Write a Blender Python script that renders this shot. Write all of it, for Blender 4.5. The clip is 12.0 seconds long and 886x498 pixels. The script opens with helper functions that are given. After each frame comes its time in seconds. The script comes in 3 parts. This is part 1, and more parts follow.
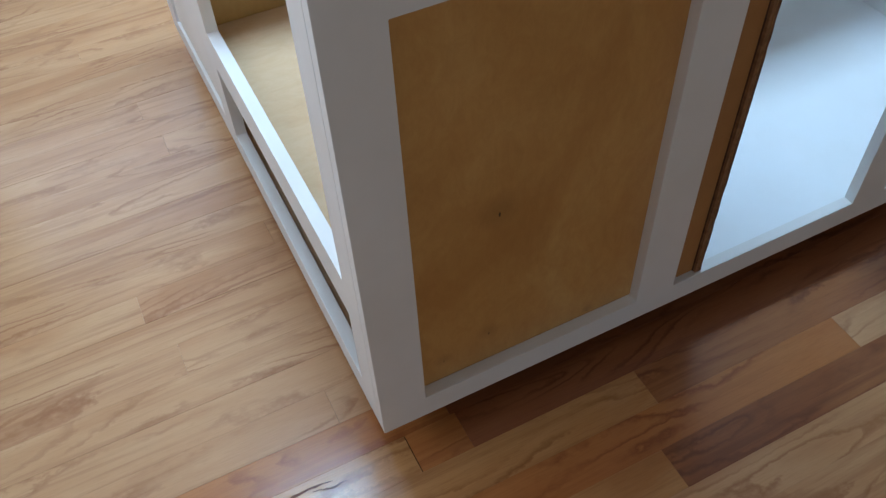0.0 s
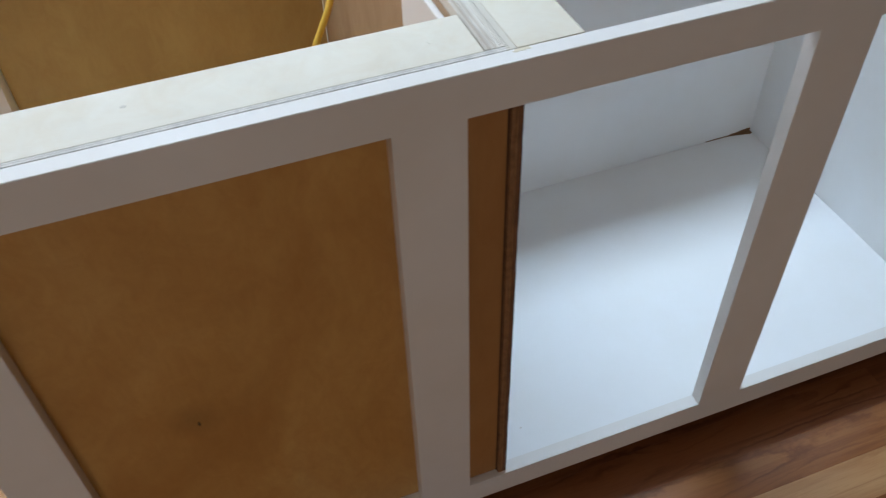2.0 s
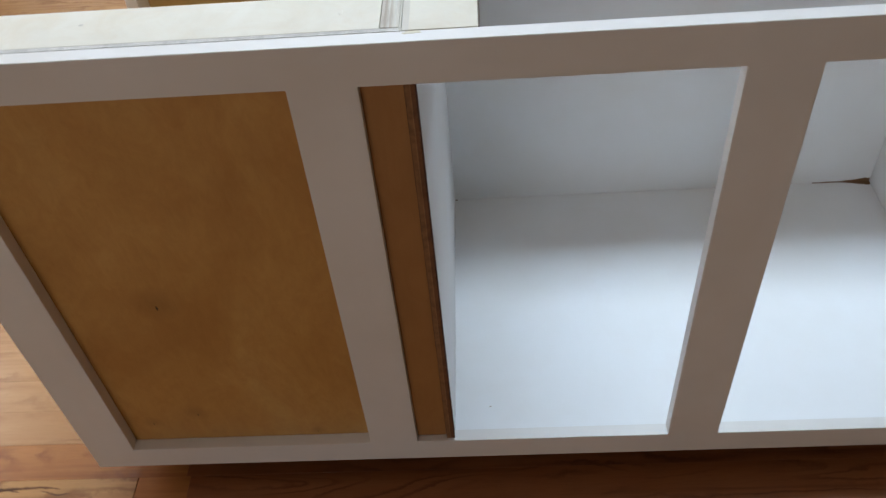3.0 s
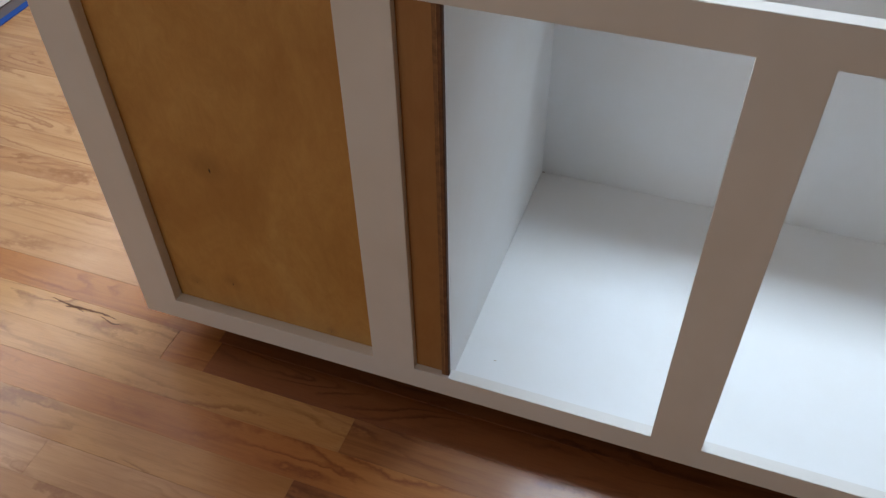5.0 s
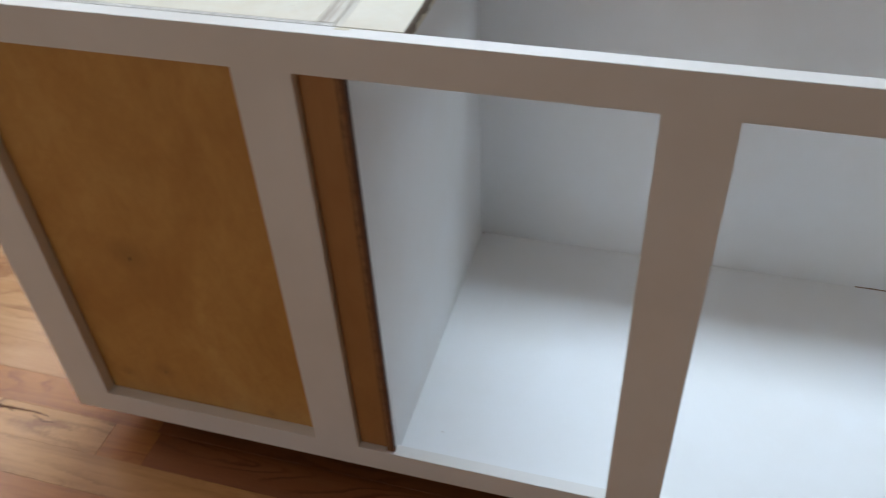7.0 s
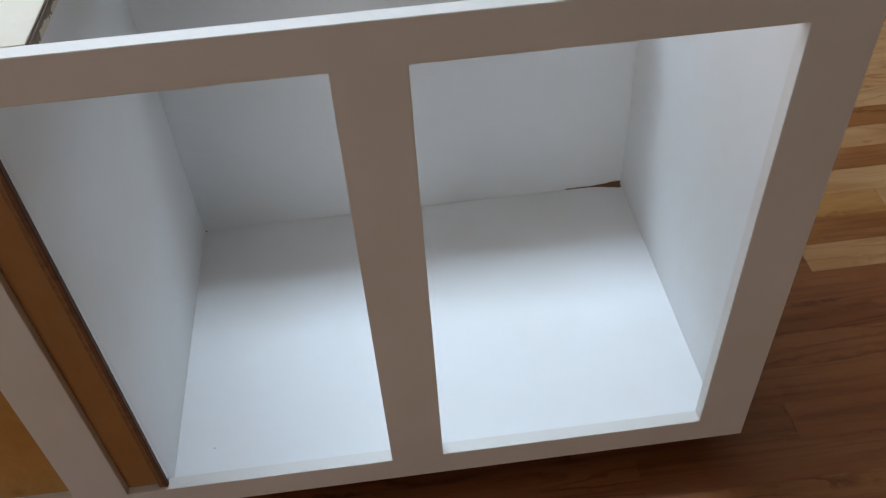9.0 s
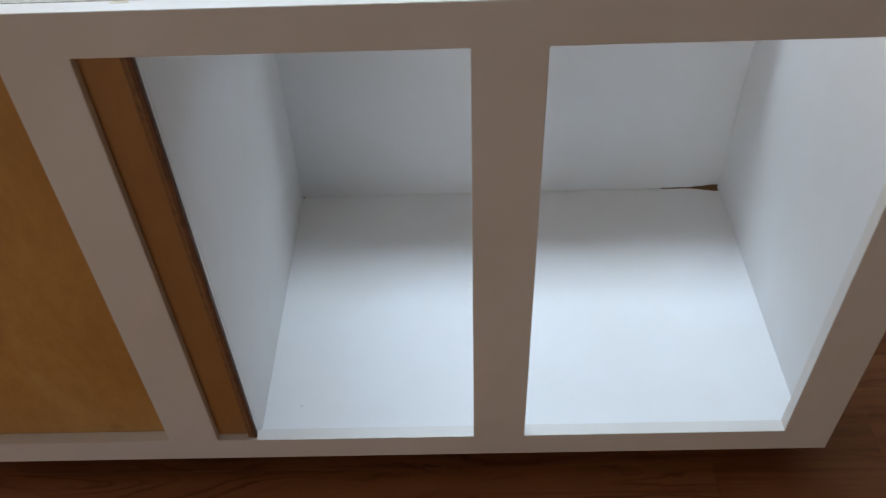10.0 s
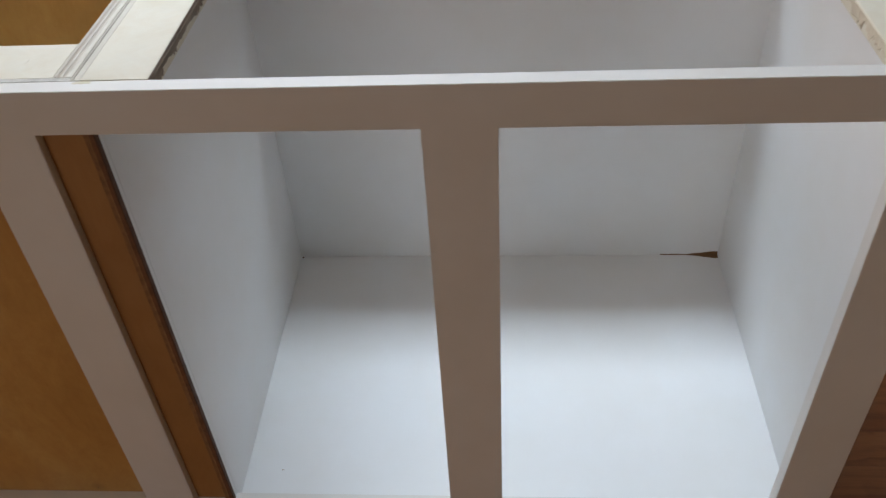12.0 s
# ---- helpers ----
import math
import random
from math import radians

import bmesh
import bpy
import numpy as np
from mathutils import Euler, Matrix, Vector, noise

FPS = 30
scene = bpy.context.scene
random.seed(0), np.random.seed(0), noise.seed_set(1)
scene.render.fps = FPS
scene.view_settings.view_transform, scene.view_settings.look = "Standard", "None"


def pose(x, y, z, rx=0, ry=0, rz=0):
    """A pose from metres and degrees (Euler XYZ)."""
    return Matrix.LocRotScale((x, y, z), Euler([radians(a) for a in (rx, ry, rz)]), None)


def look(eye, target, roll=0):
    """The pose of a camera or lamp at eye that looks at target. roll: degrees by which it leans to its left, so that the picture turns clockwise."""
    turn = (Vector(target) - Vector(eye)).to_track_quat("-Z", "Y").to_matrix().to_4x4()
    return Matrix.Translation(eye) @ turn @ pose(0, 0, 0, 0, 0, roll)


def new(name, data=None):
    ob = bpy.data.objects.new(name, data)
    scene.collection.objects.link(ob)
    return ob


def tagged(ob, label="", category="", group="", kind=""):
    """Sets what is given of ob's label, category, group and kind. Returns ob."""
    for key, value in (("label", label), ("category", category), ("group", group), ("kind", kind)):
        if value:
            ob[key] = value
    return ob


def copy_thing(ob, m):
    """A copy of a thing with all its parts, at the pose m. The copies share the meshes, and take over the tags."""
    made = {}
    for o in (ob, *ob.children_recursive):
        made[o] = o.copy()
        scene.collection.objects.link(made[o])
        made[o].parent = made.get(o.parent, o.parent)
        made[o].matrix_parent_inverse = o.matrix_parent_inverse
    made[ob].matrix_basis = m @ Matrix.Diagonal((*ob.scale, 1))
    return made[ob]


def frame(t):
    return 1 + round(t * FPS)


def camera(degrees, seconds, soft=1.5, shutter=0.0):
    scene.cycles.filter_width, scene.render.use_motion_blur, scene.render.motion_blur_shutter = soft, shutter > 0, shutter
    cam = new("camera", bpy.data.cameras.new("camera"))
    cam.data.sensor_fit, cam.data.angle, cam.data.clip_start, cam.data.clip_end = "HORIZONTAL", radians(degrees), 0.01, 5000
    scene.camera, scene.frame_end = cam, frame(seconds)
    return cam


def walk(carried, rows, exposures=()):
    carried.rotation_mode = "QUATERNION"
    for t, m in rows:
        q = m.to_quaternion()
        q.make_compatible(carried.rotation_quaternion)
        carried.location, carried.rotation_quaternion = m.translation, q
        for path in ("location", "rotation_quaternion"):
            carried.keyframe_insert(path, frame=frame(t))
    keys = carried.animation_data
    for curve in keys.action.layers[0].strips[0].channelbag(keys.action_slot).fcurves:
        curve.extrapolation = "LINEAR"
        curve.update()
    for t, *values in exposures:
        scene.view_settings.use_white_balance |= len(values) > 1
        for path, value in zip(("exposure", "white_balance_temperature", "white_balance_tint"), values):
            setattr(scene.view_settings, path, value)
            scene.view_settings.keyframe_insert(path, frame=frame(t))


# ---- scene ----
cam = camera(54.9, 12.0, soft=1.3, shutter=0.3)

PATH = [
    (0, (-0.172, -0.64, 1.265), (0.365, 0.55, -0.25), -3.2),
    (0.5, (-0.138, -0.671, 1.282), (0.333, 0.556, -0.226), -3.5),
    (0.7, (-0.1268, -0.6829, 1.2901), (0.2888, 0.4483, -0.0470), -4.24),
    (1, (-0.097, -0.684, 1.307), (0.369, 0.624, -0.132), -4.6),
    (1.2, (-0.0263, -0.6664, 1.2943), (0.3939, 0.5249, 0.0121), -4.98),
    (1.5, (0.113, -0.643, 1.279), (0.573, 0.7, -0.13), -4.7),
    (1.7, (0.2064, -0.6058, 1.2708), (0.6243, 0.6013, 0.0026), -3.49),
    (2, (0.302, -0.598, 1.285), (0.76, 0.727, -0.142), -2.1),
    (2.2, (0.3592, -0.6025, 1.2710), (0.7382, 0.5916, -0.0214), -1.81),
    (2.5, (0.468, -0.661, 1.289), (0.686, 0.711, -0.151), -4.4),
    (2.7, (0.561, -0.717, 1.307), (0.584, 0.679, -0.125), -7.0),
    (4.3, (0.841, -0.753, 1.275), (0.448, 0.589, -0.156), -0.7),
    (4.5, (0.872, -0.783, 1.268), (0.408, 0.538, -0.16), -1.2),
    (5, (0.9, -0.793, 1.271), (0.391, 0.529, -0.141), -1.4),
    (5.2, (0.8968, -0.7865, 1.2751), (0.4339, 0.4206, 0.0227), -1.97),
    (5.5, (0.895, -0.786, 1.278), (0.364, 0.608, -0.055), -2.1),
    (6, (0.894, -0.786, 1.272), (0.356, 0.631, -0.034), -2.1),
    (6.5, (0.894, -0.782, 1.27), (0.36, 0.636, -0.035), -2.1),
    (6.8, (0.9186, -0.7633, 1.2662), (0.4544, 0.5134, 0.0854), -2.87),
    (7, (0.941, -0.742, 1.264), (0.477, 0.689, -0.054), -3.3),
    (7.2, (0.9613, -0.7173, 1.2626), (0.6513, 0.5877, 0.0622), -2.32),
    (7.5, (0.98, -0.685, 1.261), (0.79, 0.776, -0.091), -1.5),
    (7.7, (0.992, -0.662, 1.257), (0.896, 0.801, -0.103), -1.3),
    (9.3, (0.974, -0.714, 1.244), (1.082, 0.708, -0.159), -3.7),
    (9.5, (0.953, -0.718, 1.246), (1.054, 0.703, -0.158), -3.0),
    (10, (0.918, -0.727, 1.249), (0.878, 0.694, -0.159), -2.4),
    (10.2, (0.9209, -0.7281, 1.2524), (0.8487, 0.5502, -0.0127), -2.31),
    (10.5, (0.931, -0.717, 1.253), (0.823, 0.709, -0.145), -2.4),
    (11, (0.939, -0.708, 1.252), (0.805, 0.731, -0.131), -3.0),
    (11.5, (0.95, -0.701, 1.254), (0.799, 0.774, -0.089), -3.1),
    (11.7, (0.9711, -0.7013, 1.2622), (0.8360, 0.6322, 0.0607), -3.14),
    (12, (1.013, -0.706, 1.27), (0.874, 0.788, -0.053), -3.9),
]
walk(cam, [(t, look(eye, target, roll)) for t, eye, target, roll in PATH],
     exposures=[(0, 0.18, 5100, 2), (0.5, 0.2, 5000, 0.5), (1.0, 0.22, 5100, 2), (1.5, 0.23, 5500, 6), (2.0, 0.22, 5950, 9), (4.3, 0.4, 6260, 11), (6.5, 0.39, 6240, 10.5), (7.5, 0.2, 6280, 11.5), (9.3, 0.22, 6220, 11), (10.5, 0.19, 6300, 12), (12, 0.15, 6600, 13)])

# ---- world and light ----
world = bpy.data.worlds.new("sky")
world.use_nodes = True
scene.world = world
wn = world.node_tree.nodes
sky = wn.new("ShaderNodeTexSky")
sky.sky_type = "NISHITA"
sky.sun_disc = False
sky.sun_elevation = radians(48)
sky.sun_rotation = radians(20)
world.node_tree.links.new(sky.outputs[0], wn["Background"].inputs[0])
wn["Background"].inputs[1].default_value = 0.08


def area_lamp(name, place, target, sx, sy, watts, colour):
    data = bpy.data.lights.new(name, "AREA")
    data.shape, data.size, data.size_y = "RECTANGLE", sx, sy
    data.energy, data.color = watts, colour
    ob = new(name, data)
    ob.matrix_world = look(place, target)
    return ob


# daylight in the roof light above the island and in the windows of the side and rear walls
roof_lamp = area_lamp("roof_light_sky", (0.62, 1.13, 2.66), (0.62, 1.1301, 0), 1.76, 0.42, 26.6, (0.73, 0.875, 1.0))
roof_lamp.data.spread = radians(105)      # the light shaft's own cut-off
area_lamp("side_window_sky", (-1.88, 0.88, 1.70), (0, 0.88, 1.70), 2.20, 1.20, 27.0, (1.0, 0.915, 0.865))
area_lamp("rear_window_sky", (-0.05, 3.08, 1.82), (-0.05, 0, 1.82), 1.70, 1.35, 15.5, (0.86, 0.93, 1.0))
# added fill lamp that brightens the island's front from an unseen opening
area_lamp("front_fill_lamp", (-0.85, -4.68, 1.05), (-0.85, 0, 1.05), 1.8, 2.1, 15.4, (1.0, 0.88, 0.78))


# ---- materials ----
def shader(name, rough=0.5, metal=0.0, coat=0.0):
    m = bpy.data.materials.new(name)
    m.use_nodes = True
    n, l = m.node_tree.nodes, m.node_tree.links
    b = n["Principled BSDF"]
    b.inputs["Roughness"].default_value = rough
    b.inputs["Metallic"].default_value = metal
    b.inputs["Coat Weight"].default_value = coat
    b.inputs["Coat Roughness"].default_value = 0.2
    return m, n, l, b


def place_node(n, l, stretch, shuffled=False):
    geo = n.new("ShaderNodeNewGeometry")
    out = geo.outputs["Position"]
    if shuffled:
        info = n.new("ShaderNodeObjectInfo")
        mul = n.new("ShaderNodeVectorMath")
        mul.operation = "MULTIPLY"
        mul.inputs[1].default_value = (31.7, 17.3, 5.1)
        l.new(info.outputs["Random"], mul.inputs[0])
        add = n.new("ShaderNodeVectorMath")
        l.new(out, add.inputs[0])
        l.new(mul.outputs[0], add.inputs[1])
        out = add.outputs[0]
    mapping = n.new("ShaderNodeMapping")
    mapping.inputs["Scale"].default_value = stretch
    l.new(out, mapping.inputs["Vector"])
    return mapping.outputs[0]


def noise_node(n, l, vec, scale, detail=3.0, rough=0.5, distort=0.0):
    t = n.new("ShaderNodeTexNoise")
    t.inputs["Scale"].default_value = scale
    t.inputs["Detail"].default_value = detail
    t.inputs["Roughness"].default_value = rough
    t.inputs["Distortion"].default_value = distort
    l.new(vec, t.inputs["Vector"])
    return t.outputs["Fac"]


def ramp_node(n, l, fac, stops):
    r = n.new("ShaderNodeValToRGB")
    e = r.color_ramp.elements
    while len(e) < len(stops):
        e.new(0.5)
    for el, (p, c) in zip(e, stops):
        el.position = p
        el.color = (*c, 1) if len(c) == 3 else c
    l.new(fac, r.inputs[0])
    return r.outputs[0]


def mix_node(n, l, fac, a, b, mode="MIX"):
    m = n.new("ShaderNodeMix")
    m.data_type, m.blend_type = "RGBA", mode
    for slot, v in ((0, fac), (6, a), (7, b)):
        if isinstance(v, (int, float)):
            m.inputs[slot].default_value = v
        elif isinstance(v, tuple):
            m.inputs[slot].default_value = (*v, 1)
        else:
            l.new(v, m.inputs[slot])
    return m.outputs[2]


def math_node(n, l, op, a, b=0.0):
    m = n.new("ShaderNodeMath")
    m.operation = op
    for i, v in enumerate((a, b)):
        if isinstance(v, (int, float)):
            m.inputs[i].default_value = v
        else:
            l.new(v, m.inputs[i])
    return m.outputs[0]


def bump_node(n, l, b, height, strength, distance=0.001):
    u = n.new("ShaderNodeBump")
    u.inputs["Strength"].default_value = strength
    u.inputs["Distance"].default_value = distance
    l.new(height, u.inputs["Height"])
    l.new(u.outputs[0], b.inputs["Normal"])


def painted(name, colour, rough, dirt=0.06, bump=0.15):
    m, n, l, b = shader(name, rough)
    p = place_node(n, l, (1, 1, 1))
    big = noise_node(n, l, p, 4.0, 4, 0.6)
    fine = noise_node(n, l, p, 420.0, 2, 0.5)
    worn = tuple(c * (1 - dirt) * k for c, k in zip(colour, (1.0, 0.985, 0.96)))
    l.new(ramp_node(n, l, big, [(0.35, worn), (0.62, colour)]), b.inputs["Base Color"])
    l.new(math_node(n, l, "MULTIPLY_ADD", big, 0.2), b.inputs["Roughness"])
    b.inputs["Roughness"].links[0].from_node.inputs[2].default_value = rough - 0.1
    bump_node(n, l, b, fine, bump, 0.0004)
    return m


def plywood(name, dark, mid, light, rough, stretch, blotch=0.5, knots=(), coat=0.0):
    """A rotary-cut veneer: faint grain, cloudy blotches, pin knots at the given places."""
    m, n, l, b = shader(name, rough, 0, coat)
    p = place_node(n, l, stretch)
    cloud = noise_node(n, l, p, 4.5, 5, 0.6, 1.2)
    grain = noise_node(n, l, place_node(n, l, tuple(s * s * 1.5 for s in stretch)), 16.0, 3, 0.6, 0.3)
    pores = noise_node(n, l, place_node(n, l, tuple(s * s * s for s in stretch)), 120.0, 2, 0.6)
    col = ramp_node(n, l, cloud, [(0.22, dark), (0.5, mid), (0.82, light)])
    col = mix_node(n, l, 0.05, col, ramp_node(n, l, grain, [(0.35, dark), (0.65, light)]))
    col = mix_node(n, l, 0.05, col, ramp_node(n, l, pores, [(0.36, tuple(c * 0.5 for c in dark)), (0.52, mid)]))
    mottle = noise_node(n, l, p, 30.0, 7, 0.72, 1.0)
    col = mix_node(n, l, ramp_node(n, l, mottle, [(0.38, (0.24,) * 3), (0.60, (0, 0, 0))]), col, tuple(c * k for c, k in zip(dark, (0.92, 0.80, 0.62))))
    for (x, z, size) in knots:
        geo = n.new("ShaderNodeNewGeometry")
        marks = []
        for dz, sx, sz in ((0.0, 2.2, 0.8), (1.4, 0.9, 1.0)):
            sub = n.new("ShaderNodeVectorMath")
            sub.operation = "MULTIPLY_ADD"
            sub.inputs[1].default_value = (sx, 0, sz)
            sub.inputs[2].default_value = (-x * sx, 0, -(z + dz * size) * sz)
            l.new(geo.outputs["Position"], sub.inputs[0])
            ln = n.new("ShaderNodeVectorMath")
            ln.operation = "LENGTH"
            l.new(sub.outputs[0], ln.inputs[0])
            d = math_node(n, l, "MULTIPLY", ln.outputs["Value"], 1.0 / size)
            marks.append(d)
        swirl = math_node(n, l, "MULTIPLY", math_node(n, l, "SUBTRACT", grain, 0.5), 3.5)
        halo = ramp_node(n, l, math_node(n, l, "MULTIPLY", math_node(n, l, "ADD", marks[1], swirl), 0.18), [(0.0, (1, 1, 1)), (0.9, (0, 0, 0))])
        core = ramp_node(n, l, marks[0], [(0.25, (1, 1, 1)), (0.65, (0, 0, 0))])
        col = mix_node(n, l, math_node(n, l, "MULTIPLY", halo, 0.4), col, tuple(c * 0.5 for c in dark))
        col = mix_node(n, l, core, col, tuple(c * 0.08 for c in dark))
    l.new(col, b.inputs["Base Color"])
    bump_node(n, l, b, grain, 0.08, 0.0006)
    return m


def laminae(name, tones, rough=0.75, wear=0.55, stain=0.45):
    """Cut edge of plywood: every lamina its own tone."""
    m, n, l, b = shader(name, rough)
    geo = n.new("ShaderNodeNewGeometry")
    p = place_node(n, l, (30, 6, 30))
    rough_fac = noise_node(n, l, p, 3.0, 3, 0.6)
    steps = [(i / len(tones), t) for i, t in enumerate(tones)]
    col = ramp_node(n, l, geo.outputs["Random Per Island"], steps)
    n[-1].color_ramp.interpolation = "CONSTANT"
    col = mix_node(n, l, ramp_node(n, l, rough_fac, [(0.35, (wear,) * 3), (0.6, (0, 0, 0))]), col, tuple(c * stain for c in tones[0]))
    l.new(col, b.inputs["Base Color"])
    bump_node(n, l, b, rough_fac, 0.5, 0.001)
    return m


TONES_OAK = [(0.0, (0.425, 0.206, 0.075)), (0.25, (0.480, 0.250, 0.100)), (0.5, (0.410, 0.190, 0.068)),
             (0.7, (0.525, 0.290, 0.124)), (0.9, (0.445, 0.218, 0.081)), (1.0, (0.365, 0.156, 0.053))]
# brown and red tones: darker wood with the island's shade mixed into the colour
TONES_BROWN = [(0.0, (0.270, 0.096, 0.025)), (0.5, (0.310, 0.117, 0.031)), (1.0, (0.240, 0.082, 0.020))]
TONES_TAN = [(0.0, (0.420, 0.188, 0.050)), (0.5, (0.460, 0.220, 0.064)), (1.0, (0.390, 0.168, 0.043))]
TONES_ORANGE = [(0.0, (0.410, 0.155, 0.036)), (1.0, (0.390, 0.145, 0.032))]
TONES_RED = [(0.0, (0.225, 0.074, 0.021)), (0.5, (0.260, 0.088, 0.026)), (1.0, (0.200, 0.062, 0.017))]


def floor_wood(name, island, tones):
    """Oiled strip floor of red oak: straight grain, here and there a brown flame, each strip of another tone."""
    m, n, l, b = shader(name, 0.5, 0, 0.65)
    b.inputs["Specular IOR Level"].default_value = 0.3
    if island:
        geo = n.new("ShaderNodeNewGeometry")
        rnd = geo.outputs["Random Per Island"]
    else:
        info = n.new("ShaderNodeObjectInfo")
        rnd = info.outputs["Random"]
    loose = not island
    tone = ramp_node(n, l, rnd, tones)
    dark = mix_node(n, l, 1.0, tone, (0.64, 0.52, 0.44) if tones is TONES_OAK else (0.50, 0.38, 0.31), "MULTIPLY")
    pale = mix_node(n, l, 0.6, tone, tuple(min(0.62, c * k) for c, k in zip(tones[1][1], (1.25, 1.45, 1.75))))
    # slow drift of tone along the strip
    wide = noise_node(n, l, place_node(n, l, (1.6, 6.0, 1), loose), 1.7, 3, 0.55, 0.6)
    col = mix_node(n, l, ramp_node(n, l, wide, [(0.36, (0, 0, 0)), (0.62, (1, 1, 1))]), tone, pale)
    # straight grain, stronger in some stretches than in others
    lines = noise_node(n, l, place_node(n, l, (1.1, 40.0, 1.0), loose), 2.0, 2, 0.5, 0.6)
    gate = noise_node(n, l, place_node(n, l, (1.0, 7.0, 1), loose), 2.1, 2, 0.5)
    line_fac = math_node(n, l, "MULTIPLY", ramp_node(n, l, lines, [(0.34, (0.48, 0.48, 0.48)), (0.54, (0, 0, 0))]),
                         ramp_node(n, l, gate, [(0.38, (0.1, 0.1, 0.1)), (0.60, (0.95, 0.95, 0.95))]))
    col = mix_node(n, l, line_fac, col, dark)
    # flames: broad rings cut flat, with ragged ends
    field = noise_node(n, l, place_node(n, l, (1.5, 8.0, 1.0), loose), 1.5, 1, 0.5, 0.7)
    rag = noise_node(n, l, place_node(n, l, (20.0, 30.0, 1.0), loose), 2.0, 3, 0.6)
    field = math_node(n, l, "ADD", field, math_node(n, l, "MULTIPLY", rag, 0.105))
    rings = math_node(n, l, "FRACT", math_node(n, l, "MULTIPLY", field, 7.0))
    flame = ramp_node(n, l, rings, [(0.0, (0, 0, 0)), (0.42, (0.05, 0.05, 0.05)), (0.70, (0.80, 0.80, 0.80)), (0.80, (0.46, 0.46, 0.46)), (0.88, (0, 0, 0))])
    where = ramp_node(n, l, noise_node(n, l, place_node(n, l, (1.4, 6.5, 1), loose), 2.4, 2, 0.5), [(0.44, (0.08, 0.08, 0.08)), (0.61, (1.0, 1.0, 1.0))])
    col = mix_node(n, l, math_node(n, l, "MULTIPLY", flame, where), col, dark)
    pore = noise_node(n, l, place_node(n, l, (9.0, 210.0, 1), loose), 3.0, 2, 0.6)
    col = mix_node(n, l, ramp_node(n, l, pore, [(0.36, (0.17, 0.17, 0.17)), (0.5, (0, 0, 0))]), col, dark)
    l.new(col, b.inputs["Base Color"])
    smear = noise_node(n, l, place_node(n, l, (1, 1, 1)), 5.0, 4, 0.6)
    l.new(ramp_node(n, l, smear, [(0.3, (0.42, 0.42, 0.42)), (0.7, (0.58, 0.58, 0.58))]), b.inputs["Roughness"])
    l.new(ramp_node(n, l, smear, [(0.3, (0.13, 0.13, 0.13)), (0.7, (0.24, 0.24, 0.24))]), b.inputs["Coat Roughness"])
    bump_node(n, l, b, pore, 0.10, 0.0004)
    return m


M_FRAME = painted("frame_paint", (0.80, 0.785, 0.755), 0.42)
M_INNER = painted("inner_paint", (0.87, 0.885, 0.895), 0.55, 0.03)
M_WALL = painted("wall_paint", (0.36, 0.33, 0.29), 0.8)
M_CEIL = painted("ceiling_paint", (0.80, 0.79, 0.76), 0.85)
M_CAB = painted("cabinet_paint", (0.78, 0.79, 0.80), 0.4)
M_SANDED = painted("sanded_end_grain", (0.77, 0.77, 0.73), 0.7, 0.15)
M_PANEL = plywood("amber_plywood", (0.405, 0.189, 0.043), (0.55, 0.303, 0.082), (0.645, 0.405, 0.134), 0.42, (1.15, 1.0, 0.72),
                  knots=((0.210, 0.447, 0.0075), (0.195, 0.188, 0.0045), (0.117, 0.166, 0.0035), (0.377, 0.131, 0.0025)), coat=0.15)
M_STRIP = plywood("brown_plywood", (0.315, 0.140, 0.040), (0.395, 0.195, 0.060), (0.455, 0.242, 0.085), 0.5, (1.0, 1.0, 0.4))
M_BAY = plywood("bay_plywood", (0.405, 0.262, 0.084), (0.48, 0.328, 0.110), (0.56, 0.41, 0.150), 0.5, (1.0, 1.0, 0.6))
M_BAY_SIDE = plywood("bay_side_plywood", (0.33, 0.215, 0.115), (0.41, 0.28, 0.16), (0.48, 0.345, 0.21), 0.55, (1.0, 1.0, 0.5))
M_BIRCH = plywood("raw_birch", (0.48, 0.32, 0.16), (0.555, 0.392, 0.22), (0.60, 0.445, 0.275), 0.65, (0.5, 1.0, 1.0))
M_TOP = plywood("pale_birch", (0.66, 0.61, 0.49), (0.73, 0.69, 0.58), (0.77, 0.74, 0.65), 0.6, (0.6, 0.6, 1.0))
M_EDGE = laminae("plywood_edge_pale", [(0.66, 0.64, 0.59), (0.74, 0.72, 0.67), (0.60, 0.57, 0.51), (0.77, 0.75, 0.70)], wear=0.5, stain=0.7)
M_EDGE_DARK = laminae("plywood_edge_dark", [(0.10, 0.046, 0.022), (0.075, 0.034, 0.016)])
M_LAM_TAN = laminae("lamina_tan", [(0.38, 0.205, 0.085), (0.34, 0.175, 0.07)])
M_LAM_MID = laminae("lamina_mid", [(0.29, 0.145, 0.058), (0.26, 0.125, 0.048)])
M_LAM_BROWN = laminae("lamina_brown", [(0.21, 0.092, 0.038), (0.18, 0.076, 0.031)])
M_EDGE_RAW = laminae("plywood_edge_raw", [(0.62, 0.55, 0.45), (0.74, 0.70, 0.61), (0.52, 0.44, 0.34), (0.76, 0.73, 0.66), (0.66, 0.61, 0.53)], wear=0.4, stain=0.7)
M_EDGE_TORN = laminae("plywood_edge_torn", [(0.10, 0.07, 0.05), (0.24, 0.18, 0.13), (0.07, 0.05, 0.035), (0.30, 0.24, 0.18)])
M_EDGE_TAN = laminae("plywood_edge_tan", [(0.55, 0.46, 0.33), (0.64, 0.56, 0.43), (0.47, 0.37, 0.25)], wear=0.25, stain=0.6)
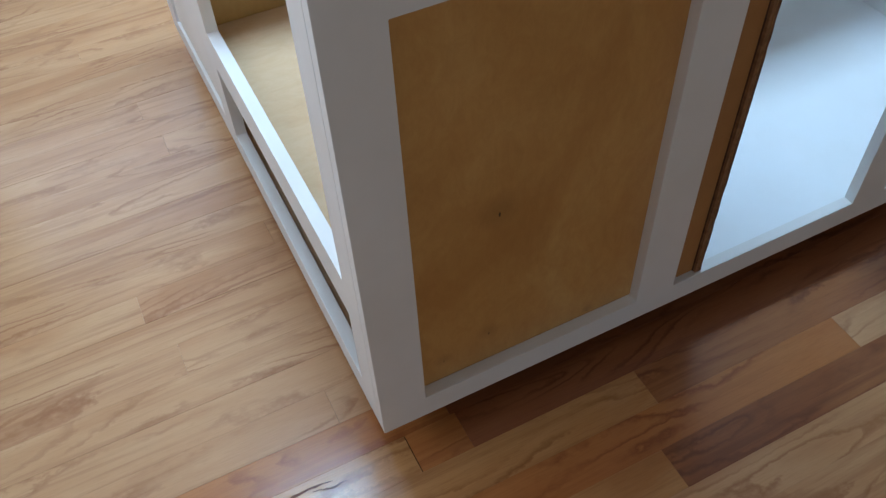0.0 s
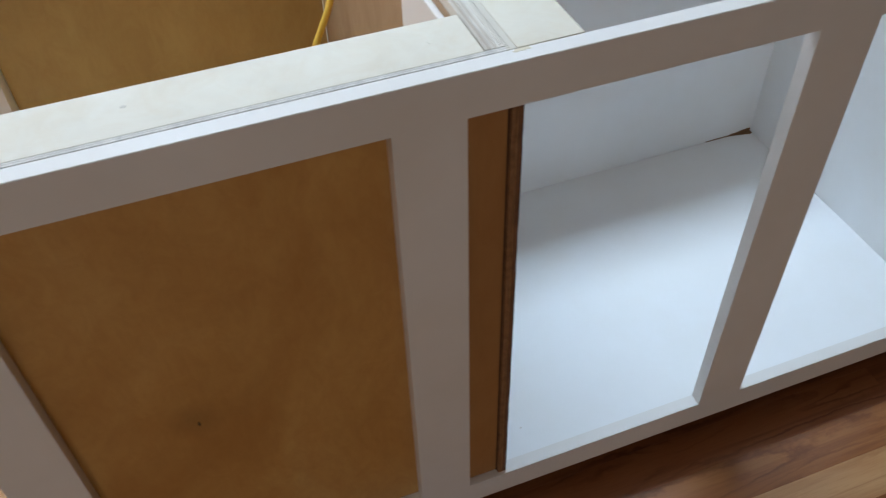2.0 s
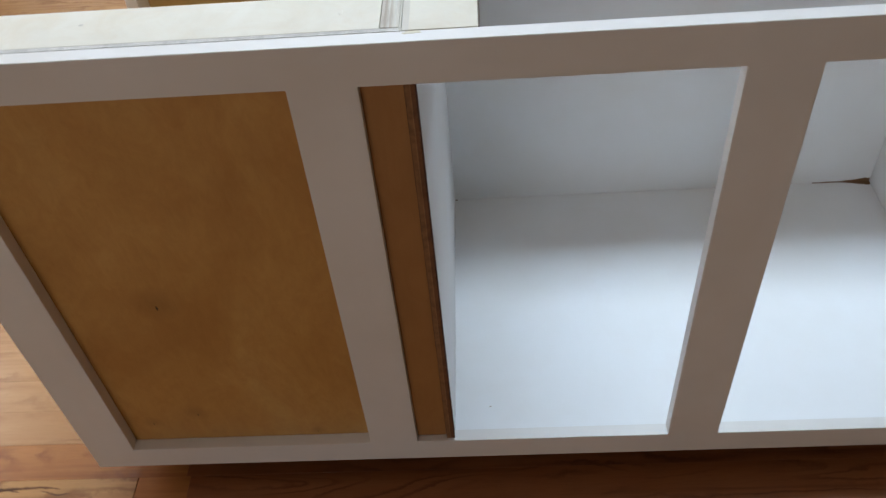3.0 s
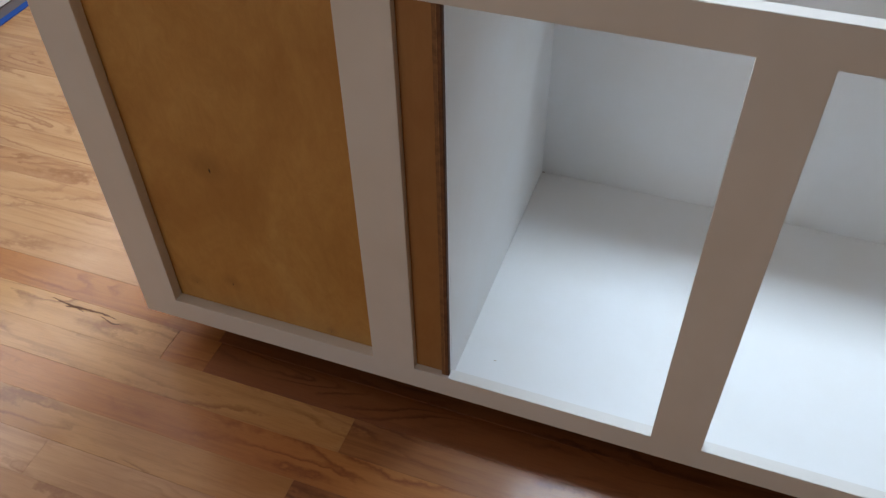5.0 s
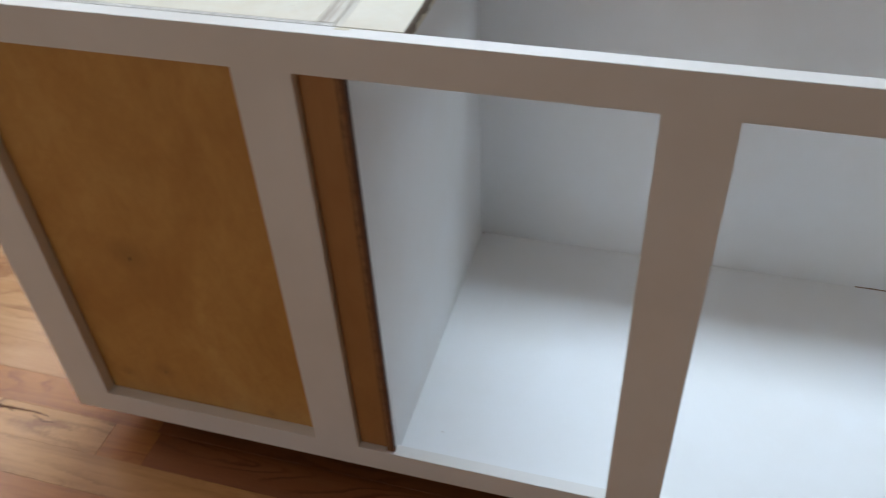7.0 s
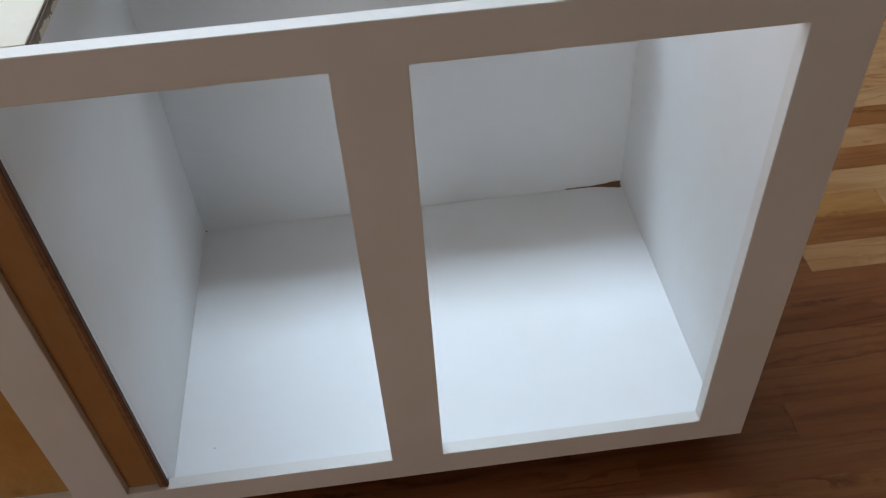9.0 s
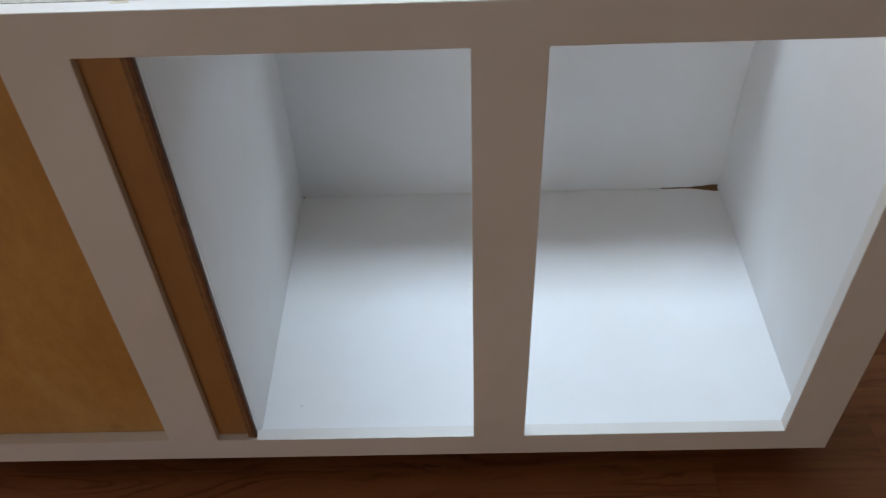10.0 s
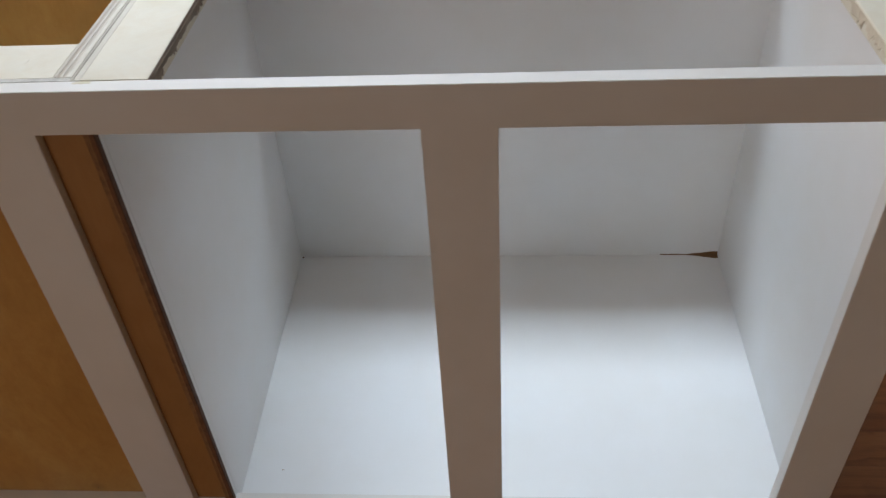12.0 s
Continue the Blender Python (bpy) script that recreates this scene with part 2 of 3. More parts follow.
M_WORN = painted("worn_grey_birch", (0.69, 0.65, 0.56), 0.7, 0.25)
M_GLUE = painted("dried_glue", (0.72, 0.66, 0.50), 0.5, 0.2)
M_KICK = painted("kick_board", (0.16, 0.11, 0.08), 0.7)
M_KICK_GREY = painted("kick_grey", (0.24, 0.20, 0.18), 0.6)
M_TAPE = painted("blue_tape", (0.012, 0.07, 0.30), 0.7)
M_FLOOR = floor_wood("strip_floor", False, TONES_OAK)
M_FLOOR_BROWN = floor_wood("strip_floor_brown", False, TONES_BROWN)
M_FLOOR_TAN = floor_wood("strip_floor_tan", False, TONES_TAN)
M_FLOOR_ORANGE = floor_wood("strip_floor_orange", False, TONES_ORANGE)
M_FLOOR_RED = floor_wood("strip_floor_red_shaded", False, TONES_RED)
M_FLOOR_FAR = floor_wood("strip_floor_far", True, TONES_OAK)
M_STREAK = painted("mineral_streak", (0.19, 0.082, 0.034), 0.6, 0.5)
M_STREAK.node_tree.nodes["Principled BSDF"].inputs["Specular IOR Level"].default_value = 0.25
M_SUB = painted("subfloor", (0.05, 0.028, 0.016), 0.9)
M_CORD = painted("yellow_cord", (0.75, 0.50, 0.06), 0.45)
M_TEAR = painted("torn_paint", (0.20, 0.105, 0.045), 0.85)


# ---- builders ----
def solid(bm, x0, x1, y0, y1, z0, z1, bevel=0.0):
    r = bmesh.ops.create_cube(bm, size=1.0, matrix=Matrix.Translation(((x0 + x1) / 2, (y0 + y1) / 2, (z0 + z1) / 2))
                              @ Matrix.Diagonal((x1 - x0, y1 - y0, z1 - z0, 1)))
    if bevel:
        edges = list({e for v in r["verts"] for e in v.link_edges})
        bmesh.ops.bevel(bm, geom=edges, offset=bevel, segments=2, affect="EDGES")
    return bm


def box(x0, x1, y0, y1, z0, z1, bevel=0.0012):
    return solid(bmesh.new(), x0, x1, y0, y1, z0, z1, bevel)


def plate(us, vs, filled, depth, bevel=0.0014, place=Matrix.Identity(4)):
    """A board with openings cut through it: cells of the grid us x vs that are filled, depth thick."""
    bm = bmesh.new()
    grid = {}

    def vert(i, j, k):
        if (i, j, k) not in grid:
            grid[i, j, k] = bm.verts.new(place @ Vector((us[i], depth * k, vs[j])))
        return grid[i, j, k]

    nu, nv = len(us) - 1, len(vs) - 1
    on = lambda i, j: 0 <= i < nu and 0 <= j < nv and filled(i, j)
    for i in range(nu):
        for j in range(nv):
            if not on(i, j):
                continue
            a, b, c, d = (i, j), (i + 1, j), (i + 1, j + 1), (i, j + 1)
            bm.faces.new([vert(*q, 0) for q in (a, b, c, d)])
            bm.faces.new([vert(*q, 1) for q in (d, c, b, a)])
            for near, p, q in (((i, j - 1), b, a), ((i + 1, j), c, b), ((i, j + 1), d, c), ((i - 1, j), a, d)):
                if not on(*near):
                    bm.faces.new([vert(*p, 0), vert(*q, 0), vert(*q, 1), vert(*p, 1)])
    bmesh.ops.dissolve_limit(bm, angle_limit=0.01, verts=bm.verts[:], edges=bm.edges[:])
    bmesh.ops.recalc_face_normals(bm, faces=bm.faces[:])
    if bevel:
        sharp = [e for e in bm.edges if len(e.link_faces) == 2 and e.calc_face_angle() > 0.5]
        bmesh.ops.bevel(bm, geom=sharp, offset=bevel, segments=2, affect="EDGES")
    return bm


def part(name, bm, material, parent=None, label=""):
    mesh = bpy.data.meshes.new(name)
    bm.to_mesh(mesh)
    bm.free()
    mesh.materials.append(material)
    ob = new(name, mesh)
    if parent:
        ob.parent = parent
    if label:
        tagged(ob, label)
    return ob


def structure(name, bm, material, label):
    return tagged(part(name, bm, material), label, "structure", kind="structure")


def layered_edge(x0, x1, y0, y1, z0, z1, along, count, seed, rough=0.0010):
    """Laminae side by side, split across 'along' ('x' or 'y' is the long way), each a little uneven."""
    rnd = random.Random(seed)
    bm = bmesh.new()
    cuts = [0.0]
    for k in range(count):
        cuts.append(cuts[-1] + rnd.uniform(0.6, 1.4))
    cuts = [c / cuts[-1] for c in cuts]
    for a, b in zip(cuts, cuts[1:]):
        drop = rnd.uniform(0.0, rough)
        if along == "x":
            solid(bm, x0, x1, y0 + a * (y1 - y0), y0 + b * (y1 - y0) - 0.0001, z0, z1 - drop)
        elif along == "y":
            solid(bm, x0 + a * (x1 - x0), x0 + b * (x1 - x0) - 0.0003, y0, y1, z0, z1 - drop)
        else:
            solid(bm, x0 + a * (x1 - x0), x0 + b * (x1 - x0) - 0.0003, y0 + drop, y1, z0, z1)
    return bm


def torn_lamina(x0, x1, y0, y1, z0, z1, seed):
    """One upright lamina of a cut edge, its front nibbled by the saw."""
    rnd = random.Random(seed)
    bm = bmesh.new()
    rows, n = [], 46
    for k in range(n + 1):
        z = z0 + (z1 - z0) * k / n
        bite = 0.0 if rnd.random() < 0.7 else rnd.uniform(0.0003, 0.0011)
        shift = rnd.uniform(-0.00012, 0.00012)
        rows.append([bm.verts.new(q) for q in ((x0 + shift, y0 + bite, z), (x1 + shift, y0 + bite, z), (x1, y1, z), (x0, y1, z))])
    for a, b in zip(rows, rows[1:]):
        for k in range(4):
            bm.faces.new((a[k], a[(k + 1) % 4], b[(k + 1) % 4], b[k]))
    bm.faces.new(rows[0][::-1])
    bm.faces.new(rows[-1])
    bmesh.ops.recalc_face_normals(bm, faces=bm.faces[:])
    return bm


def ragged_edge(x0, x1, y0, y1, z, drop, seed, side):
    """A torn veneer on the side of a board: its lower rim frayed, its face facing +x (side 1) or -x."""
    rnd = random.Random(seed)
    bm = bmesh.new()
    n, deep, rows = 300, drop * 0.7, []
    for k in range(n + 1):
        if rnd.random() < 0.16:
            deep = rnd.uniform(0.40, 1.0) * drop
        reach = deep * rnd.uniform(0.72, 1.12)
        out, back = (x1, x0) if side > 0 else (x0, x1)
        out += side * rnd.uniform(-0.0002, 0.0004)
        y = y0 + (y1 - y0) * k / n
        rows.append([bm.verts.new(q) for q in ((back, y, z), (out, y, z - rnd.uniform(0, 0.0006)), (out, y, z - reach), (back, y, z - reach))])
    for a, b in zip(rows, rows[1:]):
        for k in range(4):
            bm.faces.new((a[k], a[(k + 1) % 4], b[(k + 1) % 4], b[k]))
    bm.faces.new(rows[0][::-1])
    bm.faces.new(rows[-1])
    bmesh.ops.recalc_face_normals(bm, faces=bm.faces[:])
    return bm


# ---- room ----
RX0, RX1, RY0, RY1, RH = -1.80, 5.2, -4.6, 3.0, 2.6
structure("subfloor", box(RX0, RX1, RY0, RY1, -0.14, -0.02, 0), M_SUB, "dark wooden subfloor under the strip flooring")
T = 0.15
north = plate([RX0 - T, -0.90, 0.80, RX1 + T], [-0.14, 1.14, 2.50, RH], lambda i, j: not (i == 1 and j == 1), T, 0.003, Matrix.Translation((0, RY1, 0)))
structure("wall_north", north, M_WALL, "taupe plaster wall with a window opening above the cabinets")
# unseen wall; its opening is made up to let the fill lamp in
south = plate([RX0 - T, -1.75, 0.05, RX1 + T], [-0.14, 0.0, 2.1, RH], lambda i, j: not (i == 1 and j == 1), T, 0.003, Matrix.Translation((0, RY0 - T, 0)))
structure("wall_south", south, M_WALL, "unseen taupe plaster wall with an opening added for the fill lamp")
structure("wall_east", box(RX1, RX1 + T, RY0, RY1, -0.14, RH, 0), M_WALL, "plain taupe plaster wall")
west = plate([RY0, -0.22, 1.98, RY1], [-0.14, 1.10, 2.30, RH], lambda i, j: not (i == 1 and j == 1), T, 0.003,
             Matrix.Translation((RX0 - T, 0, 0)) @ Matrix(((0, 1, 0, 0), (1, 0, 0, 0), (0, 0, 1, 0), (0, 0, 0, 1))))
structure("wall_west", west, M_WALL, "taupe plaster wall with a window opening")
lid = plate([RX0 - T, -0.26, 1.50, RX1 + T], [RY0 - T, 0.92, 1.34, RY1 + T], lambda i, j: not (i == 1 and j == 1), T, 0.003,
            Matrix.Translation((0, 0, RH)) @ Matrix(((1, 0, 0, 0), (0, 0, 1, 0), (0, 1, 0, 0), (0, 0, 0, 1))))
structure("ceiling", lid, M_CEIL, "white plaster ceiling with a roof light")

# ---- kitchen island ----
island = tagged(new("kitchen_island"), "unfinished white painted kitchen island, open on top, on wood floor", "cabinet")
W, D = 1.481, 1.25                 # outer width and depth
ZB, ZS, ZO, ZT = 0.073, 0.1225, 0.8025, 0.853   # frame bottom, sill, opening top, frame top
FT = 0.020                         # frame thickness
YB, ZF = 0.5925, 0.1015            # back board and bottom board of the sink bay
US = [0.0, 0.074, 0.463, 0.538, 0.933, 1.010, 1.406, W]
part("face_frame", plate(US, [ZB, ZS, ZO, ZT], lambda i, j: not (j == 1 and i in (1, 3, 5)), FT, 0.0006), M_FRAME, island,
     "white painted face frame with three openings")
# end frame of the drawer side
turn = Matrix(((0, 1, 0, 0), (1, 0, 0, 0), (0, 0, 1, 0), (0, 0, 0, 1)))
VS = [FT + 0.0003, 0.078, 0.720, 0.795, 1.170, D]
part("end_frame", plate(VS, [ZB, 0.128, 0.295, 0.372, ZO, ZT],
                        lambda i, j: i in (0, 2, 4) or j in (0, 4) or (i == 1 and j == 2), 0.022, 0.0007, turn), M_FRAME, island,
     "white painted end frame with drawer openings")
part("sanded_end", box(0.003, 0.0252, FT + 0.0003, 0.084, ZT - 0.002, ZT + 0.0009, 0.0004), M_SANDED, island, "sanded bare end of a stile")
part("end_board", box(0.0050, 0.0210, 0.7953, 1.1630, 0.1345, ZO - 0.0010, 0.0008), M_FRAME, island, "white painted infill board")
# recessed panel behind the first opening
part("front_panel", box(0.024, 0.5372, FT + 0.0002, FT + 0.013, ZB + 0.01, ZT - 0.022, 0), M_PANEL, island, "amber varnished plywood panel with pin knots")
# drawer bay
part("bay_floor", box(0.024, 0.5645, FT + 0.014, 0.765, 0.335, 0.353, 0.0008), M_BIRCH, island, "pale raw birch plywood shelf")
part("bay_back", box(0.024, 0.5645, 0.767, 0.783, ZB, ZT - 0.004, 0.0008), M_BAY, island, "golden plywood board")
part("bay_bottom", box(0.024, 0.5645, FT + 0.014, 0.765, ZB + 0.028, ZB + 0.045, 0.0008), M_BIRCH, island, "raw plywood bottom board")
part("front_stretcher", box(0.0254, 0.565, 0.0262, 0.0965, ZT - 0.019, ZT + 0.0005, 0.0004), M_TOP, island, "pale plywood stretcher strip")
part("stretcher_edge", layered_edge(0.0254, 0.5849, FT + 0.0001, 0.0261, ZT - 0.02, ZT + 0.0006, "x", 5, 3, 0.0005), M_EDGE, island, "layered plywood edge")
part("corner_board", box(0.5572, 0.5648, FT + 0.015, 0.255, 0.354, ZT - 0.021, 0.0008), M_FRAME, island, "white painted corner board")
# partition between drawer bay and sink bay: two sheets
part("partition_sheet", box(0.5655, 0.577, FT + 0.014, 0.765, ZB, ZT - 0.013, 0.0006), M_BAY_SIDE, island, "tan raw plywood partition")
part("partition_filler", box(0.5383, 0.5845, 0.0115, FT + 0.0135, ZS + 0.0004, ZO - 0.0004, 0.0004), M_STRIP, island, "brown plywood filler strip")
part("glue_line", torn_lamina(0.5844, 0.5854, 0.0095, 0.0130, ZS + 0.0004, ZO - 0.0004, 3), M_EDGE_DARK, island, "dark gap beside the plywood edge")
part("edge_lamina", torn_lamina(0.5855, 0.5908, 0.0048, FT + 0.010, ZS + 0.0004, ZO - 0.0004, 4), M_LAM_MID, island, "brown lamina of the cut edge")
part("edge_lamina", torn_lamina(0.5909, 0.5918, 0.0034, FT + 0.010, ZS + 0.0004, ZO - 0.0004, 2), M_LAM_TAN, island, "pale lamina of the cut edge")
part("edge_lamina", torn_lamina(0.5919, 0.5962, 0.0040, FT + 0.010, ZS + 0.0004, ZO - 0.0004, 6), M_LAM_BROWN, island, "brown lamina of the cut edge")
part("glue_line", torn_lamina(0.5963, 0.5979, 0.0044, 0.0122, ZS + 0.0004, ZO - 0.0004, 5), M_EDGE_DARK, island, "dark gap along the plywood edge")
part("partition_top_edge", layered_edge(0.5660, 0.5850, 0.0270, 0.765, ZT - 0.012, ZT + 0.0010, "y", 11, 11, 0.0005), M_EDGE_RAW, island, "layered plywood edge")
part("paint_bead", layered_edge(0.5852, 0.5874, FT + 0.0004, 0.765, ZT - 0.012, ZT + 0.0012, "y", 1, 5), M_WORN, island, "off-white paint bead along the joint")
part("worn_border", box(0.5877, 0.5948, FT + 0.0003, YB - 0.0005, ZT - 0.0185, ZT + 0.0003, 0.0004), M_WORN, island, "grey worn border of a plywood strip")
part("partition_strip", box(0.5949, 0.6645, FT + 0.0002, YB - 0.0005, ZT - 0.0185, ZT + 0.0006, 0.0003), M_TOP, island, "pale plywood strip on the partition")
part("torn_edge", ragged_edge(0.6646, 0.6653, FT + 0.002, YB - 0.0005, ZT + 0.0002, 0.0165, 17, 1), M_EDGE_TORN, island, "torn dark plywood edge")
part("torn_edge", ragged_edge(0.6649, 0.6662, FT + 0.002, YB - 0.0005, ZT - 0.0030, 0.0085, 23, 1), M_EDGE_TORN, island, "torn dark plywood edge")
# sink bay
part("sink_side_lip", box(0.5951, 0.5975, 0.0124, FT + 0.0004, ZS + 0.0004, ZO - 0.0004, 0.0004), M_INNER, island, "white painted front edge of the side board")
part("sink_side", box(0.5905, 0.5975, FT + 0.0006, YB - 0.0003, ZB, ZT - 0.019, 0.0004), M_INNER, island, "white painted side board")
part("sink_back", box(0.5905, 1.455, YB, YB + 0.015, ZB, ZT - 0.001, 0.0008), M_INNER, island, "white painted back board")
part("sink_floor", box(0.5977, 1.4437, FT + 0.0006, YB - 0.0003, ZB + 0.0005, ZF, 0.0006), M_INNER, island, "white painted bottom board")
part("sink_side_far", box(1.444, 1.4555, FT + 0.0006, YB - 0.0003, ZB + 0.0005, ZT - 0.019, 0.0006), M_INNER, island, "white painted side board")
part("end_strip", box(1.3830, 1.4555, FT + 0.0003, YB - 0.0005, ZT - 0.0185, ZT + 0.0008, 0.0008), M_TOP, island, "pale plywood strip on the end board")
part("end_strip_edge", ragged_edge(1.3822, 1.3829, FT + 0.002, YB - 0.0005, ZT + 0.0002, 0.0150, 9, -1), M_EDGE_TAN, island, "tan plywood edge")
part("end_panel", box(1.4565, W, FT + 0.0006, D, ZB, ZT, 0.0012), M_FRAME, island, "white painted end panel")
part("rear_panel", box(0.024, 1.456, D - 0.018, D, ZB, ZT, 0.0012), M_FRAME, island, "white painted rear panel")
part("rear_bottom", box(0.036, 1.456, 0.785, D - 0.019, ZB + 0.005, ZB + 0.02, 0.0008), M_BAY, island)
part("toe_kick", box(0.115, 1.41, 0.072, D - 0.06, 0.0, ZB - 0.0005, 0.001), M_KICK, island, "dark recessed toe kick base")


def tear(parent):
    """A thin wedge where the paint has come off along the back joint."""
    bm = bmesh.new()
    rnd = random.Random(4)
    n = 14
    rows = []
    for k in range(n + 1):
        u = k / n
        swell = max(0.0, (u - 0.45) / 0.55) ** 1.3
        if k == n:
            swell *= 0.75
        h = 0.0009 + 0.0075 * swell + rnd.uniform(-0.0006, 0.0006)
        reach = 0.0016 + 0.0125 * swell + rnd.uniform(-0.0008, 0.0012) * swell
        x = 1.330 + u * 0.1128
        rows.append([bm.verts.new((x, YB - reach, ZF - 0.0002)), bm.verts.new((x, YB - reach, ZF + 0.0005)), bm.verts.new((x, YB - 0.0012, ZF + 0.0008)),
                     bm.verts.new((x, YB - 0.0008, ZF + 0.0006 + h)), bm.verts.new((x, YB + 0.0002, ZF + 0.0006 + h)), bm.verts.new((x, YB + 0.0002, ZF))])
    for a, b in zip(rows, rows[1:]):
        for k in range(6):
            bm.faces.new((a[k], b[k], b[(k + 1) % 6], a[(k + 1) % 6]))
    bm.faces.new(rows[0]), bm.faces.new(rows[-1][::-1])
    bmesh.ops.recalc_face_normals(bm, faces=bm.faces[:])
    part("paint_tear", bm, M_TEAR, parent, "brown torn gap in the white paint")


tear(island)


def blot(name, x, y, z, rx, ry, material, seed, label):
    """A thin uneven fleck lying on a board."""
    rnd = random.Random(seed)
    bm = bmesh.new()
    ring = [(math.cos(k * math.tau / 14), math.sin(k * math.tau / 14), rnd.uniform(0.6, 1.15)) for k in range(14)]
    low = [bm.verts.new((x + c * rx * r, y + d * ry * r, z - 0.0002)) for c, d, r in ring]
    top = [bm.verts.new((x + c * rx * r * 0.8, y + d * ry * r * 0.8, z + 0.0003)) for c, d, r in ring]
    for k in range(14):
        j = (k + 1) % 14
        bm.faces.new((low[k], low[j], top[j], top[k]))
    bm.faces.new(top)
    part(name, bm, material, island, label)


blot("paint_speck", 0.656, 0.0765, ZF, 0.0024, 0.0010, M_EDGE_TAN, 2, "tan fleck on the white board")
blot("corner_gap", 0.6010, 0.5895, ZF, 0.0032, 0.0022, M_TEAR, 7, "dark open spot in the corner joint")
blot("paint_smear", 0.523, 0.062, ZT + 0.0005, 0.003, 0.006, M_TOP, 3, "white paint smear")
blot("putty_spot", 0.245, 0.067, ZT + 0.0005, 0.0032, 0.0020, M_WORN, 5, "grey putty spot")
blot("glue_stain", 0.598, 0.0165, ZT, 0.012, 0.0035, M_GLUE, 11, "yellowish dried glue on the frame")


# ---- cord in the drawer bay ----
def cord(points, radius):
    cu = bpy.data.curves.new("cord", "CURVE")
    cu.dimensions, cu.bevel_depth, cu.bevel_resolution, cu.use_fill_caps = "3D", radius, 3, True
    s = cu.splines.new("NURBS")
    s.points.add(len(points) - 1)
    for q, c in zip(s.points, points):
        q.co = (*c, 1)
    s.use_endpoint_u, s.order_u = True, 4
    ob = new("cord_curve", cu)
    mesh = bpy.data.meshes.new_from_object(ob.evaluated_get(bpy.context.evaluated_depsgraph_get()))
    bpy.data.objects.remove(ob)
    mesh.materials.append(M_CORD)
    for f in mesh.polygons:
        f.use_smooth = True
    return tagged(new("electric_cord", mesh), "yellow electric cord hanging in the drawer bay", "cord")


cord([(0.30, 0.40, 0.3585), (0.37, 0.45, 0.3585), (0.42, 0.51, 0.38), (0.467, 0.56, 0.465), (0.506, 0.583, 0.547), (0.527, 0.585, 0.585), (0.546, 0.588, 0.622), (0.554, 0.60, 0.66), (0.557, 0.62, 0.70), (0.5585, 0.64, 0.74), (0.562, 0.66, 0.77)], 0.0055)


# ---- cabinets along the walls ----
def base_cabinet(m):
    """A white base unit, its front towards -y of its own frame, on a grey kick."""
    ob = tagged(new("base_cabinet"), "white base cabinet on a grey kick, taped at the floor", "cabinet", "base cabinets along the walls")
    part("body", box(-0.30, 0.30, 0.02, 0.58, 0.032, 0.86, 0.002), M_CAB, ob)
    for x in (-0.15, 0.15):
        d = part("door", plate([x - 0.147, x - 0.09, x + 0.09, x + 0.147], [0.034, 0.10, 0.62, 0.68], lambda i, j: True, 0.018, 0.002), M_CAB, ob)
        part("door_panel", box(x - 0.088, x + 0.088, -0.003, -0.0002, 0.102, 0.618, 0.001), M_CAB, d)
    part("drawer_front", box(-0.297, 0.297, 0.0, 0.018, 0.69, 0.855, 0.002), M_CAB, ob)
    part("kick", box(-0.30, 0.30, 0.006, 0.56, 0.0, 0.0315, 0.001), M_KICK_GREY, ob, "grey kick board")
    ob.matrix_basis = m
    return ob


first = base_cabinet(pose(-1.110, 0.75, 0, 0, 0, 90))
for k in (1,):
    copy_thing(first, pose(-1.110, 0.75 + 0.604 * k, 0, 0, 0, 90))
for k in range(4):
    copy_thing(first, pose(-0.83 + 0.604 * k, 2.28, 0))
tagged(part("masking_tape", box(-1.1155, -1.0900, 0.45, 1.66, 0.0, 0.0026, 0.0006), M_TAPE), "blue masking tape along the cabinet foot", "tape")
tagged(part("masking_tape", box(-1.12, 1.27, 2.258, 2.2855, 0.0, 0.0026, 0.0006), M_TAPE), "blue masking tape along the cabinet foot", "tape")


# ---- floor strips, last ----
def streak():
    """A dark mineral streak in a strip, split in two tongues."""
    rnd = random.Random(9)
    bm = bmesh.new()
    for x0, x1, y0, y1, wide, n in ((-0.257, -0.097, 0.0085, 0.0025, 0.0024, 22), (-0.133, -0.077, -0.003, -0.0095, 0.0016, 10), (-0.220, -0.170, 0.002, -0.001, 0.0014, 8)):
        top, low = [], []
        for k in range(n + 1):
            u = k / n
            w = wide * (math.sin(math.pi * u) ** 0.6) * rnd.uniform(0.55, 1.25) + 0.0002
            x, y = x0 + u * (x1 - x0), y0 + u * (y1 - y0) + 0.0022 * math.sin(7 * u + x0 * 40) + rnd.uniform(-0.0006, 0.0006)
            top.append((bm.verts.new((x, y + w, 0.0003)), bm.verts.new((x, y + w, -0.002))))
            low.append((bm.verts.new((x, y - w, 0.0003)), bm.verts.new((x, y - w, -0.002))))
        for k in range(n):
            bm.faces.new((low[k][0], low[k + 1][0], top[k + 1][0], top[k][0]))
            bm.faces.new((top[k][0], top[k + 1][0], top[k + 1][1], top[k][1]))
            bm.faces.new((low[k + 1][0], low[k][0], low[k][1], low[k + 1][1]))
    bmesh.ops.recalc_face_normals(bm, faces=bm.faces[:])
    return bm

